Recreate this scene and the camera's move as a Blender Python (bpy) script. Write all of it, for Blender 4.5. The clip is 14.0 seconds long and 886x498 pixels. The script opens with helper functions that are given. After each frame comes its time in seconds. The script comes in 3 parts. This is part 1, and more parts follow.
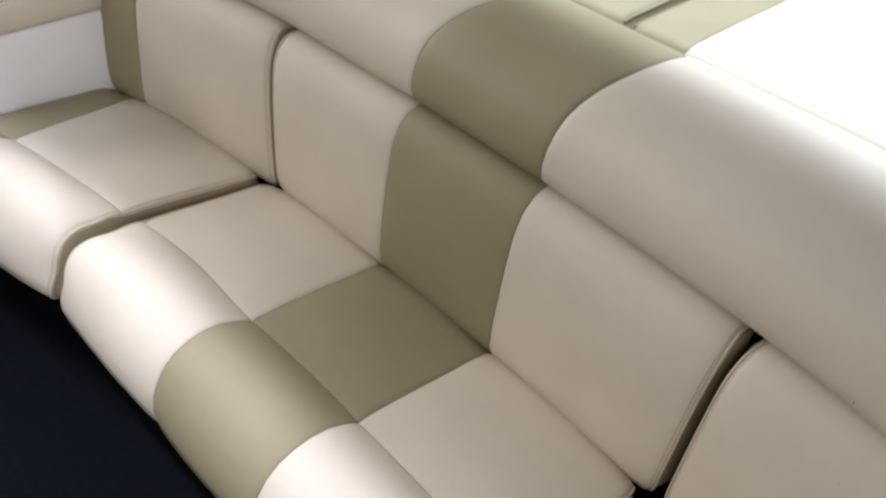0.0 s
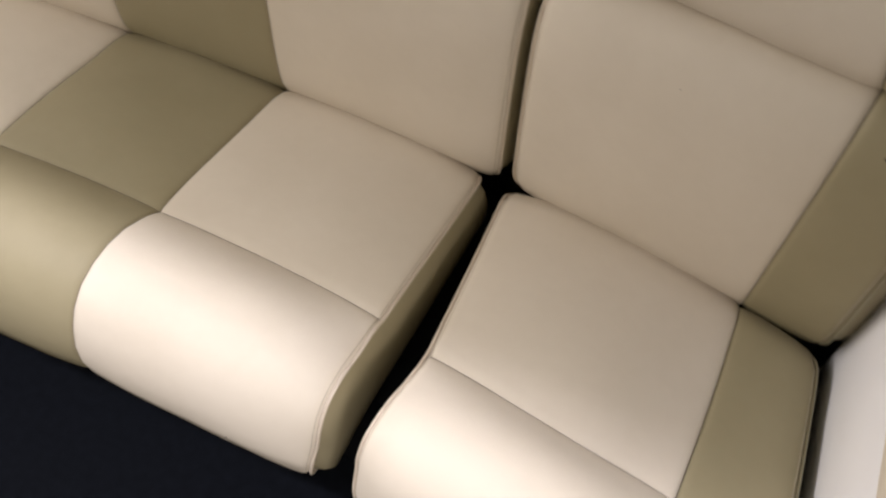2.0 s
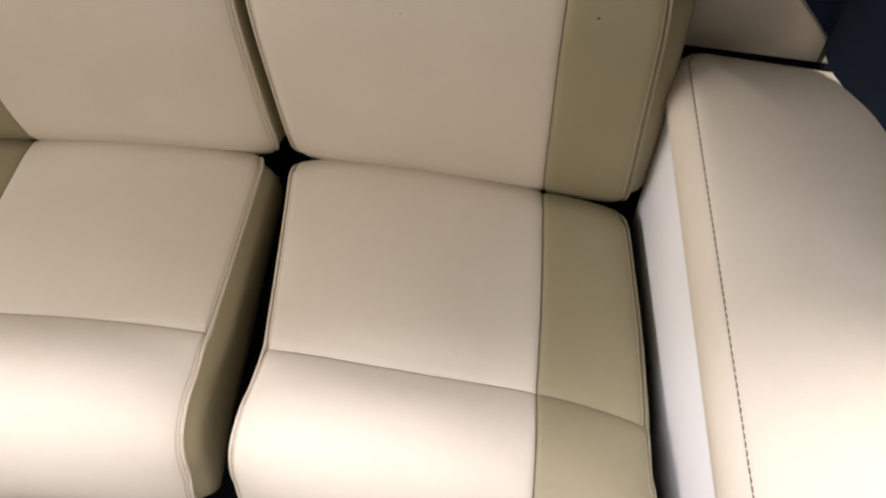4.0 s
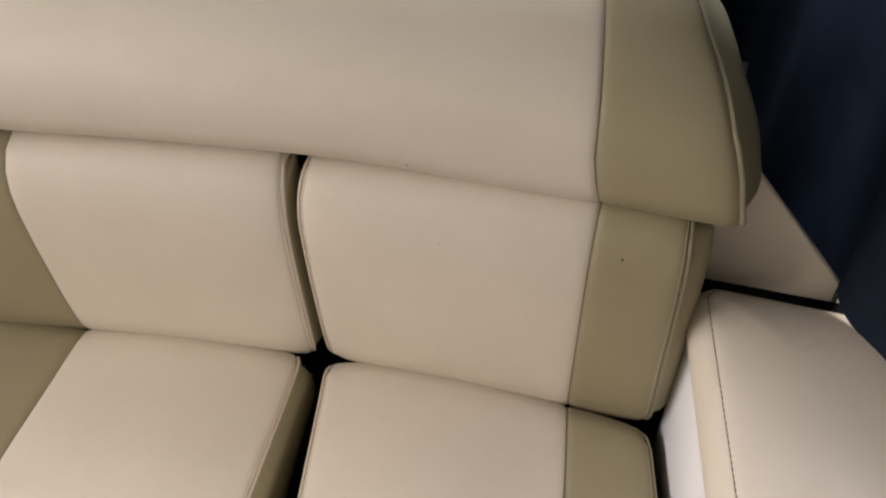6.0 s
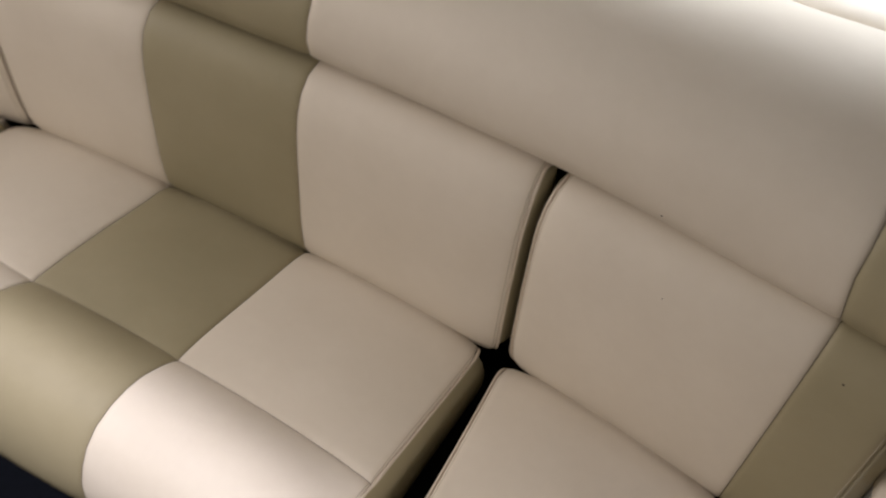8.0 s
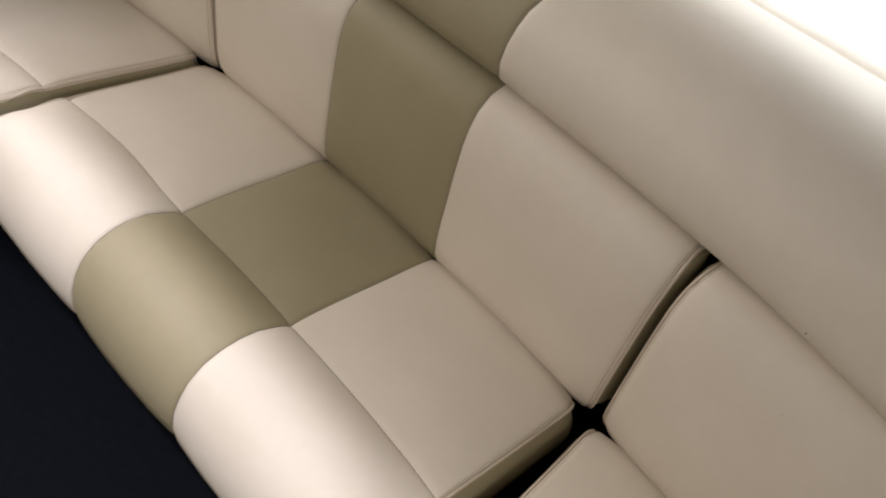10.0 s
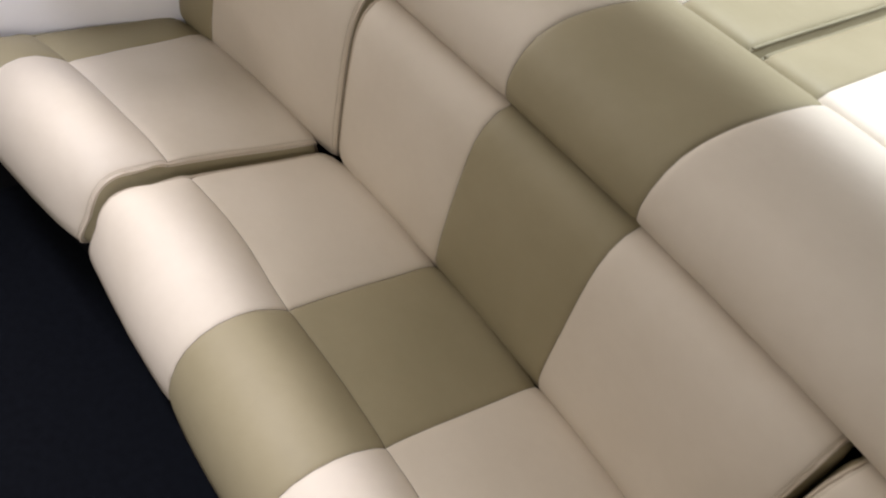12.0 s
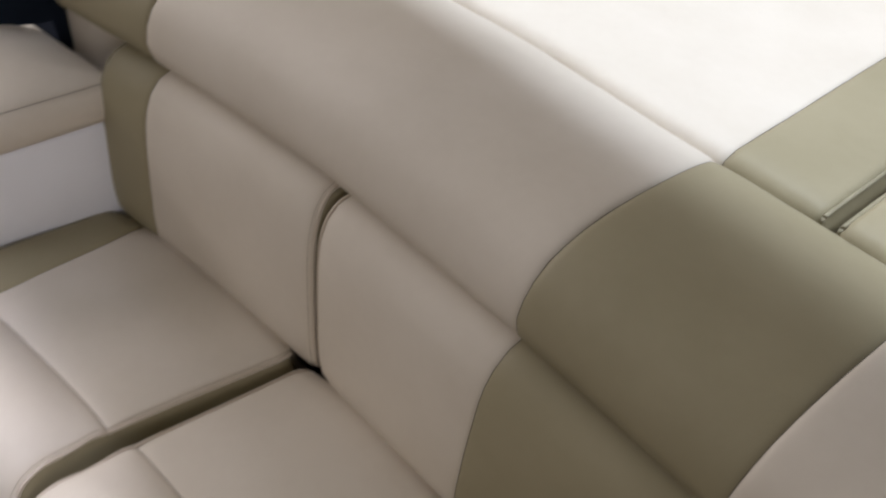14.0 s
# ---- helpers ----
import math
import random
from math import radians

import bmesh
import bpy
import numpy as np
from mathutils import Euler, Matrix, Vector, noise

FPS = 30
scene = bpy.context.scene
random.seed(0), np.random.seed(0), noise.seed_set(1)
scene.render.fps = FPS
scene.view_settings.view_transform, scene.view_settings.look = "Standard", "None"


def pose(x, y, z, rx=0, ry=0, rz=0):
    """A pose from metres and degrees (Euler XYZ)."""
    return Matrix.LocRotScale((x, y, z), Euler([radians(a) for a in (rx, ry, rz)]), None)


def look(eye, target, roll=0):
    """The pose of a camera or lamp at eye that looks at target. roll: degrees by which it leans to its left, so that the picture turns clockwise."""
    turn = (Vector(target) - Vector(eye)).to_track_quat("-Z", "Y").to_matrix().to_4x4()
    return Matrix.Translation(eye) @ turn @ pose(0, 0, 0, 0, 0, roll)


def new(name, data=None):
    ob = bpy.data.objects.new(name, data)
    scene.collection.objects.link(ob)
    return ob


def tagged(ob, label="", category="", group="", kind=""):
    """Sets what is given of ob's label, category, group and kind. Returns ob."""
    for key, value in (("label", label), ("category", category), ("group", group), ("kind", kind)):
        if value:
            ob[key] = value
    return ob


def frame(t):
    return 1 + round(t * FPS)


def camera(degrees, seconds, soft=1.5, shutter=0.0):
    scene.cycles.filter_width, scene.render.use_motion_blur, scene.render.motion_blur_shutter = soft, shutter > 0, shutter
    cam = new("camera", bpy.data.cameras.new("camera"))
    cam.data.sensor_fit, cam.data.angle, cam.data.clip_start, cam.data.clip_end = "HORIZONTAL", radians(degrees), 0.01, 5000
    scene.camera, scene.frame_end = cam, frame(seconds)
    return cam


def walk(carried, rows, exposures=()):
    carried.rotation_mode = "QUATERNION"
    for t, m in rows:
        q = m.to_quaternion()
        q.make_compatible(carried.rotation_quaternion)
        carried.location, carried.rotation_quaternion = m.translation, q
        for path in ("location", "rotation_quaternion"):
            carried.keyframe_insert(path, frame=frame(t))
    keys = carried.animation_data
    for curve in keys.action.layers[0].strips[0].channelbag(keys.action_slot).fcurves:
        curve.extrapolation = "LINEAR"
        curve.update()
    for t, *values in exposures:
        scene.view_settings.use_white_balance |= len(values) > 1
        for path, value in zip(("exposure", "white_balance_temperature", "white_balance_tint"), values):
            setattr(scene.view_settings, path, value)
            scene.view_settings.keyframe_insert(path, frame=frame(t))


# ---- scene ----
# --- path
cam = camera(54.66, 14.0, 2.15, 0.4)
PATH = [
    (0, (0.737, -0.911, 1.610), (-0.201, 0.254, 0.282), 9.11),
    (0.5, (0.741, -0.892, 1.556), (-0.125, 0.219, 0.137), 8.30),
    (1, (0.740, -0.863, 1.513), (-0.001, 0.211, -0.004), 7.33),
    (1.5, (0.732, -0.809, 1.466), (0.183, 0.273, -0.123), 7.75),
    (2, (0.746, -0.814, 1.439), (0.359, 0.229, -0.223), 4.30),
    (2.5, (0.772, -0.814, 1.421), (0.516, 0.182, -0.294), -1.06),
    (2.7, (0.785, -0.806, 1.418), (0.583, 0.158, -0.322), -2.22),
    (4.8, (0.838, -0.788, 1.481), (0.768, 0.361, -0.155), -2.32),
    (5, (0.840, -0.788, 1.493), (0.756, 0.416, -0.102), -2.59),
    (5.5, (0.834, -0.782, 1.515), (0.705, 0.502, -0.014), -2.79),
    (6, (0.825, -0.775, 1.521), (0.670, 0.559, 0.040), -1.68),
    (6.5, (0.808, -0.773, 1.529), (0.616, 0.602, 0.089), 0.06),
    (7, (0.783, -0.779, 1.538), (0.520, 0.604, 0.116), 1.66),
    (7.5, (0.763, -0.796, 1.540), (0.358, 0.531, 0.100), 4.24),
    (8, (0.756, -0.818, 1.548), (0.228, 0.426, 0.073), 7.13),
    (8.2, (0.749, -0.823, 1.547), (0.200, 0.392, 0.056), 8.84),
    (10.3, (0.708, -0.857, 1.558), (-0.053, 0.274, 0.095), 16.55),
    (10.5, (0.704, -0.864, 1.556), (-0.080, 0.274, 0.111), 16.57),
    (11, (0.680, -0.863, 1.563), (-0.150, 0.266, 0.136), 16.97),
    (11.5, (0.630, -0.855, 1.575), (-0.236, 0.255, 0.154), 17.66),
    (12, (0.574, -0.831, 1.572), (-0.348, 0.238, 0.155), 17.76),
    (12.5, (0.493, -0.770, 1.580), (-0.467, 0.233, 0.140), 17.62),
    (13, (0.412, -0.729, 1.584), (-0.581, 0.243, 0.145), 17.44),
    (13.5, (0.335, -0.641, 1.592), (-0.690, 0.323, 0.171), 13.96),
    (14, (0.242, -0.535, 1.574), (-0.743, 0.526, 0.194), 9.15),
]

# --- end path
EXPOSURES = [(0, -0.08, 6380, 12), (0.5, -0.16, 6700, 11), (1.0, -0.14, 6950, 12), (1.5, -0.12, 7000, 12), (2.0, -0.04, 7050, 13), (2.5, 0.01, 7000, 13), (4.2, 0.04, 7000, 13), (5, 0.22, 6980, 14), (5.5, 0.46, 6900, 14), (6.0, 0.21, 6950, 15), (6.5, 0.04, 6980, 15), (7, 0.04, 6950, 15), (7.5, -0.01, 6930, 15), (8, -0.22, 6880, 15), (11, -0.21, 6850, 14), (12.5, -0.28, 6850, 14), (13.5, -0.34, 6600, 14), (14, -0.72, 6450, 15)]
walk(cam, [(t, look(e, g, r)) for t, e, g, r in PATH], EXPOSURES)

# ---------------------------------------------------------------- light
world = bpy.data.worlds.new("world")
scene.world = world
world.use_nodes = True
world.node_tree.nodes["Background"].inputs[0].default_value = (0.99, 0.945, 0.85, 1)
world.node_tree.nodes["Background"].inputs[1].default_value = 0.46


def unseen_lamp(name, at, target, size, size_y, watts, colour):
    """A long area lamp out of view, added where the shading calls for light."""
    data = bpy.data.lights.new(name, "AREA")
    data.shape, data.size, data.size_y, data.energy, data.color = "RECTANGLE", size, size_y, watts, colour
    ob = new(name, data)
    ob.matrix_world = look(at, target)
    return ob


COOL, PALE, SOFT = (0.74, 0.86, 1.0), (0.80, 0.84, 1.0), (0.965, 0.945, 0.95)
# Added lamps, no known fixtures: front and rear as main light, sides as fill.
unseen_lamp("hall_lamp_front", (-0.3, -1.54, 4.5), (-0.3, -1.24, 0.5), 4.6, 0.16, 235, PALE)
unseen_lamp("hall_lamp_rear", (0.3, 1.40, 4.5), (0.3, 1.1, 0.5), 4.6, 0.40, 420, COOL)
unseen_lamp("hall_lamp_side", (-5.0, -1.0, 3.2), (0.0, -1.0, 0.6), 5.6, 1.6, 280, SOFT)
unseen_lamp("hall_lamp_side", (5.0, -1.0, 3.2), (0.0, -1.0, 0.6), 5.6, 1.6, 250, SOFT)


# ---------------------------------------------------------------- materials
def shader(name):
    m = bpy.data.materials.new(name)
    m.use_nodes = True
    return m, m.node_tree.nodes, m.node_tree.links, m.node_tree.nodes["Principled BSDF"]


def noise_node(nodes, links, scale, detail=3.0):
    co = nodes.new("ShaderNodeNewGeometry")
    n = nodes.new("ShaderNodeTexNoise")
    n.inputs["Scale"].default_value, n.inputs["Detail"].default_value = scale, detail
    links.new(co.outputs["Position"], n.inputs["Vector"])
    return n


def vinyl(name, colour, dark, rough=0.56):
    """Marine vinyl: pebbled grain, faint blotches of wear and handling."""
    m, nodes, links, b = shader(name)
    blot = noise_node(nodes, links, 5.5, 4.0)
    fine = noise_node(nodes, links, 55.0, 4.0)
    ramp = nodes.new("ShaderNodeValToRGB")
    ramp.color_ramp.elements[0].position, ramp.color_ramp.elements[1].position = 0.34, 0.62
    ramp.color_ramp.elements[0].color, ramp.color_ramp.elements[1].color = (*dark, 1), (*colour, 1)
    mixv = nodes.new("ShaderNodeMath")
    mixv.operation = "MULTIPLY_ADD"
    mixv.inputs[1].default_value, mixv.inputs[2].default_value = 0.22, 0.0
    links.new(fine.outputs["Fac"], mixv.inputs[0])
    add = nodes.new("ShaderNodeMath")
    add.operation = "MULTIPLY_ADD"
    add.inputs[1].default_value = 0.78
    links.new(blot.outputs["Fac"], add.inputs[0])
    links.new(mixv.outputs[0], add.inputs[2])
    links.new(add.outputs[0], ramp.inputs[0])
    links.new(ramp.outputs[0], b.inputs["Base Color"])
    rr = nodes.new("ShaderNodeMapRange")
    rr.inputs["To Min"].default_value, rr.inputs["To Max"].default_value = rough - 0.05, rough + 0.08
    links.new(fine.outputs["Fac"], rr.inputs["Value"])
    links.new(rr.outputs[0], b.inputs["Roughness"])
    co = nodes.new("ShaderNodeNewGeometry")
    cell = nodes.new("ShaderNodeTexVoronoi")
    cell.inputs["Scale"].default_value = 700.0
    links.new(co.outputs["Position"], cell.inputs["Vector"])
    soft = noise_node(nodes, links, 28.0, 2.0)
    b1, b2 = nodes.new("ShaderNodeBump"), nodes.new("ShaderNodeBump")
    b1.inputs["Strength"].default_value, b1.inputs["Distance"].default_value = 0.25, 0.0006
    b2.inputs["Strength"].default_value, b2.inputs["Distance"].default_value = 0.35, 0.002
    links.new(cell.outputs["Distance"], b1.inputs["Height"])
    links.new(soft.outputs["Fac"], b2.inputs["Height"])
    links.new(b2.outputs[0], b1.inputs["Normal"])
    links.new(b1.outputs[0], b.inputs["Normal"])
    b.inputs["Specular IOR Level"].default_value = 0.35
    return m


def plain(name, colour, rough, metal=0.0, vary=0.12, scale=18.0, bump=0.0004, spec=0.5):
    m, nodes, links, b = shader(name)
    n = noise_node(nodes, links, scale, 5.0)
    ramp = nodes.new("ShaderNodeValToRGB")
    ramp.color_ramp.elements[0].position, ramp.color_ramp.elements[1].position = 0.3, 0.7
    ramp.color_ramp.elements[0].color = (*[c * (1 - vary) for c in colour], 1)
    ramp.color_ramp.elements[1].color = (*[min(1, c * (1 + vary)) for c in colour], 1)
    links.new(n.outputs["Fac"], ramp.inputs[0])
    links.new(ramp.outputs[0], b.inputs["Base Color"])
    b.inputs["Roughness"].default_value, b.inputs["Metallic"].default_value = rough, metal
    b.inputs["Specular IOR Level"].default_value = spec
    f = noise_node(nodes, links, scale * 14, 3.0)
    bp = nodes.new("ShaderNodeBump")
    bp.inputs["Strength"].default_value, bp.inputs["Distance"].default_value = 0.4, bump
    links.new(f.outputs["Fac"], bp.inputs["Height"])
    links.new(bp.outputs[0], b.inputs["Normal"])
    return m


CREAM = vinyl("cream_vinyl", (0.650, 0.581, 0.483), (0.610, 0.541, 0.443))
OLIVE = vinyl("olive_vinyl", (0.312, 0.268, 0.168), (0.280, 0.240, 0.146))
PIPE = vinyl("cream_piping", (0.60, 0.52, 0.42), (0.54, 0.46, 0.36), 0.4)
PIPE_OLIVE = vinyl("olive_piping", (0.30, 0.265, 0.175), (0.26, 0.23, 0.15), 0.4)
THREAD = plain("thread", (0.13, 0.10, 0.07), 0.8, vary=0.3, scale=300)
TOP_THREAD = plain("pale_thread", (0.44, 0.38, 0.29), 0.8, vary=0.2, scale=300)
WHITE = plain("white_plastic", (0.84, 0.84, 0.87), 0.38, vary=0.03, scale=6)
CARPET = plain("black_carpet", (0.0045, 0.0053, 0.0075), 0.95, vary=0.2, scale=60, bump=0.003, spec=0.05)
NAVY = plain("dark_navy_cloth", (0.009, 0.014, 0.024), 0.9, vary=0.3, scale=7, bump=0.001, spec=0.1)
# Near-black for hidden parts: the shade of gaps and recesses put into the colour.
BASE = plain("dark_recess", (0.004, 0.004, 0.005), 0.8, vary=0.3, spec=0.1)
# Bluish, so the added roof throws cool light back onto the bolster.
PAINT = plain("matt_paint", (0.72, 0.79, 0.90), 0.9, vary=0.03, scale=3)
DULL = plain("dull_wall", (0.16, 0.14, 0.12), 0.9, vary=0.05, scale=3)
STEEL = plain("steel", (0.55, 0.55, 0.56), 0.32, 1.0, vary=0.08, scale=40)
MARK = plain("dirt", (0.05, 0.035, 0.025), 0.9, vary=0.2, scale=200)


# ---------------------------------------------------------------- the bench's curve
SEAT = 0.42            # height of the line where seats and backrests meet
K0, K1, K2 = 0.158, -0.006, 0.212
HALF = 0.15            # half of the middle stripe
BOLSTER_Z = 0.371


def heading(s):
    return K0 * s + K1 * s * s / 2 + K2 * s**3 / 3


def on_curve(s):
    """Place on the curve at the length s, by small steps."""
    k = 24
    x = y = 0.0
    for i in range(k):
        a = heading((i + 0.5) * s / k)
        x += math.cos(a) * s / k
        y -= math.sin(a) * s / k
    return x, y


def at(s, n, z):
    """A point at length s along the bench, n behind the curve, z above the seat line."""
    x, y = on_curve(s)
    a = heading(s)
    return Vector((x + n * math.sin(a), y + n * math.cos(a), SEAT + z))


def ease(x):
    """0 below 0, 1 above 1, smooth between."""
    x = min(1.0, max(0.0, x))
    return x * x * (3 - 2 * x)


def bolster_shift(s):
    bump = 0.006 * math.exp(-(((s + 0.5) / 0.16) ** 2))
    return -0.024 * s - 0.011 * s * s, 0.035 * s + 0.014 * s * s + bump


def rear_rise(s):
    """The bolster's rear edge and the pads climb a little more towards the curtain."""
    return 0.024 * max(0.0, s) ** 2


def rear_shift(s):
    """The line behind the bolster runs straighter than the bench towards the far end."""
    return 0.045 * max(0.0, -s - 0.25)


# ---------------------------------------------------------------- mesh helpers
def link_mesh(name, bm, material, parent=None, label="", smooth=True):
    me = bpy.data.meshes.new(name)
    bmesh.ops.remove_doubles(bm, verts=bm.verts, dist=1e-5)
    bmesh.ops.recalc_face_normals(bm, faces=bm.faces)
    for f in bm.faces:
        f.smooth = smooth
    bm.to_mesh(me)
    bm.free()
    me.materials.append(material)
    ob = new(name, me)
    if parent:
        ob.parent = parent
    if label:
        ob["label"] = label
    return ob


def part(name, bm, material, parent, label="", smooth=True):
    return link_mesh(name, bm, material, parent, label, smooth)


def thing(name, label, category, group="", kind=""):
    return tagged(new(name), label, category, group, kind)


def grid_mesh(rows, closed=False):
    """A sheet through rows of points."""
    bm = bmesh.new()
    vs = [[bm.verts.new(p) for p in row] for row in rows]
    for a, b in zip(vs, vs[1:]):
        for i in range(len(a) - (0 if closed else 1)):
            j = (i + 1) % len(a)
            bm.faces.new((a[i], a[j], b[j], b[i]))
    return bm


def tube(points, r, sides=8):
    """A round cord along points."""
    bm = bmesh.new()
    rings = []
    for i, p in enumerate(points):
        d = (points[min(i + 1, len(points) - 1)] - points[max(i - 1, 0)]).normalized()
        u = d.orthogonal().normalized() if not rings else (rings[-1][1] - d * rings[-1][1].dot(d)).normalized()
        v = d.cross(u)
        rings.append(([bm.verts.new(p + r * (math.cos(t) * u + math.sin(t) * v)) for t in [2 * math.pi * k / sides for k in range(sides)]], u))
    for (a, _), (b, _) in zip(rings, rings[1:]):
        for i in range(sides):
            bm.faces.new((a[i], a[(i + 1) % sides], b[(i + 1) % sides], b[i]))
    bm.faces.new(rings[0][0])
    bm.faces.new(rings[-1][0])
    return bm


def stitches(points, r, dash, gap):
    """Short lengths of thread along a line, each dipping into the cover at both ends."""
    acc = [0.0]
    for a, b in zip(points, points[1:]):
        acc.append(acc[-1] + (b - a).length)

    def along(l):
        i = max(0, min(len(points) - 2, int(np.searchsorted(acc, l)) - 1))
        return points[i].lerp(points[i + 1], (l - acc[i]) / max(1e-9, acc[i + 1] - acc[i]))

    bm = bmesh.new()
    l = 0.0
    while l + dash < acc[-1]:
        a, b = along(l), along(l + dash)
        d = (b - a).normalized()
        u = d.cross(Vector((0, 0, 1))).normalized()
        v = d.cross(u)
        rings = []
        for f, sink in ((0.0, 0.0012), (0.2, 0.0), (0.8, 0.0), (1.0, 0.0012)):
            c = a.lerp(b, f) - Vector((0, 0, sink))
            rings.append([bm.verts.new(c + r * (math.cos(k) * u + math.sin(k) * v)) for k in (0.0, 1.571, 3.142, 4.712)])
        for x, y in zip(rings, rings[1:]):
            for i in range(4):
                bm.faces.new((x[i], x[(i + 1) % 4], y[(i + 1) % 4], y[i]))
        l += dash + gap
    return bm


def rounded_box(lo, hi, r=0.01, seg=3):
    bm = bmesh.new()
    bmesh.ops.create_cube(bm, size=1.0)
    for v in bm.verts:
        v.co = Vector([(a + b) / 2 + c * (b - a) for a, b, c in zip(lo, hi, v.co)])
    bmesh.ops.bevel(bm, geom=bm.edges[:], offset=r, segments=seg, profile=0.5, affect="EDGES")
    return bm


def spline(knots, step=0.008):
    """Even points along a smooth curve through the knots (pairs of n and z)."""
    k = [Vector(p) for p in knots]
    out = []
    for i in range(len(k) - 1):
        p0, p1, p2, p3 = k[max(i - 1, 0)], k[i], k[i + 1], k[min(i + 2, len(k) - 1)]
        m = max(2, int((p2 - p1).length / step))
        for j in range(m):
            t = j / m
            out.append(0.5 * (2 * p1 + (p2 - p0) * t + (2 * p0 - 5 * p1 + 4 * p2 - p3) * t * t + (3 * p1 - p0 - 3 * p2 + p3) * t**3))
    out.append(k[-1])
    return out


def normals_2d(line):
    """Outward normals of a profile that runs from the back, over the top, to the front."""
    out = []
    for i in range(len(line)):
        d = (line[min(i + 1, len(line) - 1)] - line[max(i - 1, 0)]).normalized()
        out.append(Vector((d.y, -d.x)))
    return out


def lines_across(width):
    """Grid lines over a width, close together near both ends."""
    near = [0, 0.0012, 0.003, 0.006, 0.010, 0.016, 0.025, 0.04]
    near = [v for v in near if v < width * 0.45]
    m = max(2, int((width - 2 * near[-1]) / 0.03))
    mid = [near[-1] + (width - 2 * near[-1]) * i / m for i in range(1, m)]
    return near + mid + [width - v for v in reversed(near)]


def resample(line, lengths):
    acc = [0.0]
    for a, b in zip(line, line[1:]):
        acc.append(acc[-1] + (b - a).length)
    out = []
    for l in lengths:
        l = min(max(l, 0), acc[-1])
        i = max(0, min(len(line) - 2, int(np.searchsorted(acc, l)) - 1))
        t = (l - acc[i]) / max(1e-9, acc[i + 1] - acc[i])
        out.append(line[i].lerp(line[i + 1], t))
    return out


def length_of(line):
    return sum((b - a).length for a, b in zip(line, line[1:]))


EDGE_R = 0.011


def small_drop(p, e):
    """How far a cover falls off towards a cushion's own end, e metres away."""
    return 0.007 * math.exp(-e / 0.03)


def dip(e):
    """How far a cover is pulled into a sewn seam, e metres away."""
    return 0.0032 * math.exp(-e / 0.003) + 0.0016 * math.exp(-e / 0.02)


def covered(parent, panels, place, seed, end_drop=small_drop, whole=None, puff=None):
    """The sewn panels of a cushion's cover: (name, material, label, profile, s(n) of one side, s(n) of the other, which sides
    are the cushion's own ends, whether its start or end is a seam). place(s, n, z) gives the world point."""
    for name, material, label, line, sa, sb, ends, caps in panels:
        total = length_of(line)
        ls = lines_across(total)
        pts = resample(line, ls)
        nrm = normals_2d(pts)
        if whole:
            ref = normals_2d(whole)
            nrm = [ref[min(range(len(whole)), key=lambda k: (whole[k] - p).length_squared)] for p in pts]
        mid = pts[len(pts) // 2]
        width = abs(sb(mid.x, mid.y) - sa(mid.x, mid.y))
        us = lines_across(width)
        rows = []
        for i, (p, nn) in enumerate(zip(pts, nrm)):
            row = []
            a0, b0 = sa(p.x, p.y), sb(p.x, p.y)
            for u in us:
                s = a0 + (b0 - a0) * u / width
                drop = 0.0
                for side, e in (("a", u), ("b", width - u)):
                    if side in ends:
                        if e < EDGE_R:
                            drop += EDGE_R - math.sqrt(max(0, EDGE_R**2 - (EDGE_R - e) ** 2))
                        drop += end_drop(p, e)
                    else:
                        drop += dip(e)
                if "s" in caps:
                    drop += dip(ls[i])
                if "e" in caps:
                    drop += dip(total - ls[i])
                w = Vector((s * 5.0, p.x * 7 + seed, p.y * 7))
                near = min([1.0] + [e / 0.03 for side, e in (("a", u), ("b", width - u)) if side in ends])
                drop += near * (0.0020 * noise.noise(w) + 0.0008 * noise.noise(w * 4.0))
                if puff and width > 0.2:
                    drop -= puff * (0.6 if name == "front_roll" else 1.0) * (1 - (2 * u / width - 1) ** 2) * ease(ls[i] / 0.09) * ease((total - ls[i]) / 0.09)
                q = p - nn * drop
                row.append(place(s, q.x, q.y))
            rows.append(row)
        panel = part(name, grid_mesh(rows), material, parent, label)
        if puff is not None:
            for side, j in (("a", us.index(0.006)), ("b", len(us) - 1 - us.index(0.006))):
                if side in ends:
                    part("top_stitching", tube([row[j] for row in rows], 0.0006, 5), TOP_THREAD, panel, "fine top-stitching beside the edge")
        if "b" not in ends:
            part("seam_thread", tube([row[-1] for row in rows], 0.0010, 5), THREAD, panel, "dark sewn seam")
        if "s" in caps:
            part("seam_thread", tube(rows[0], 0.0010, 5), THREAD, panel, "dark sewn seam")


def edge_line(line, s_of, inset, place, end_drop=small_drop):
    nn = normals_2d(line)
    out = []
    for p, m in zip(line, nn):
        q = p - m * (inset + end_drop(p, 0.0))
        out.append(place(s_of(p.x, p.y), q.x, q.y))
    return out


def side_wall(parent, line, s_of, base, place, bulge, material=None, end_drop=small_drop):
    """The flat end of a cushion, from its edge to its underside; base(p) gives where a point of the edge comes down to."""
    rows = []
    for p, m in zip(line, normals_2d(line)):
        q = p - m * (EDGE_R + end_drop(p, 0.0))
        e = base(q)
        rows.append([place(s_of(p.x, p.y) + bulge * math.sin(math.pi * k / 6) ** 0.6, q.x + (e[0] - q.x) * k / 6, q.y + (e[1] - q.y) * k / 6) for k in range(7)])
    return part("side_panel", grid_mesh(rows), material or OLIVE, parent, "olive vinyl end panel")


def fixed(s):
    return lambda n, z=0.0: s


def slanted(s, slope):
    return lambda n, z=0.0: s + slope * n


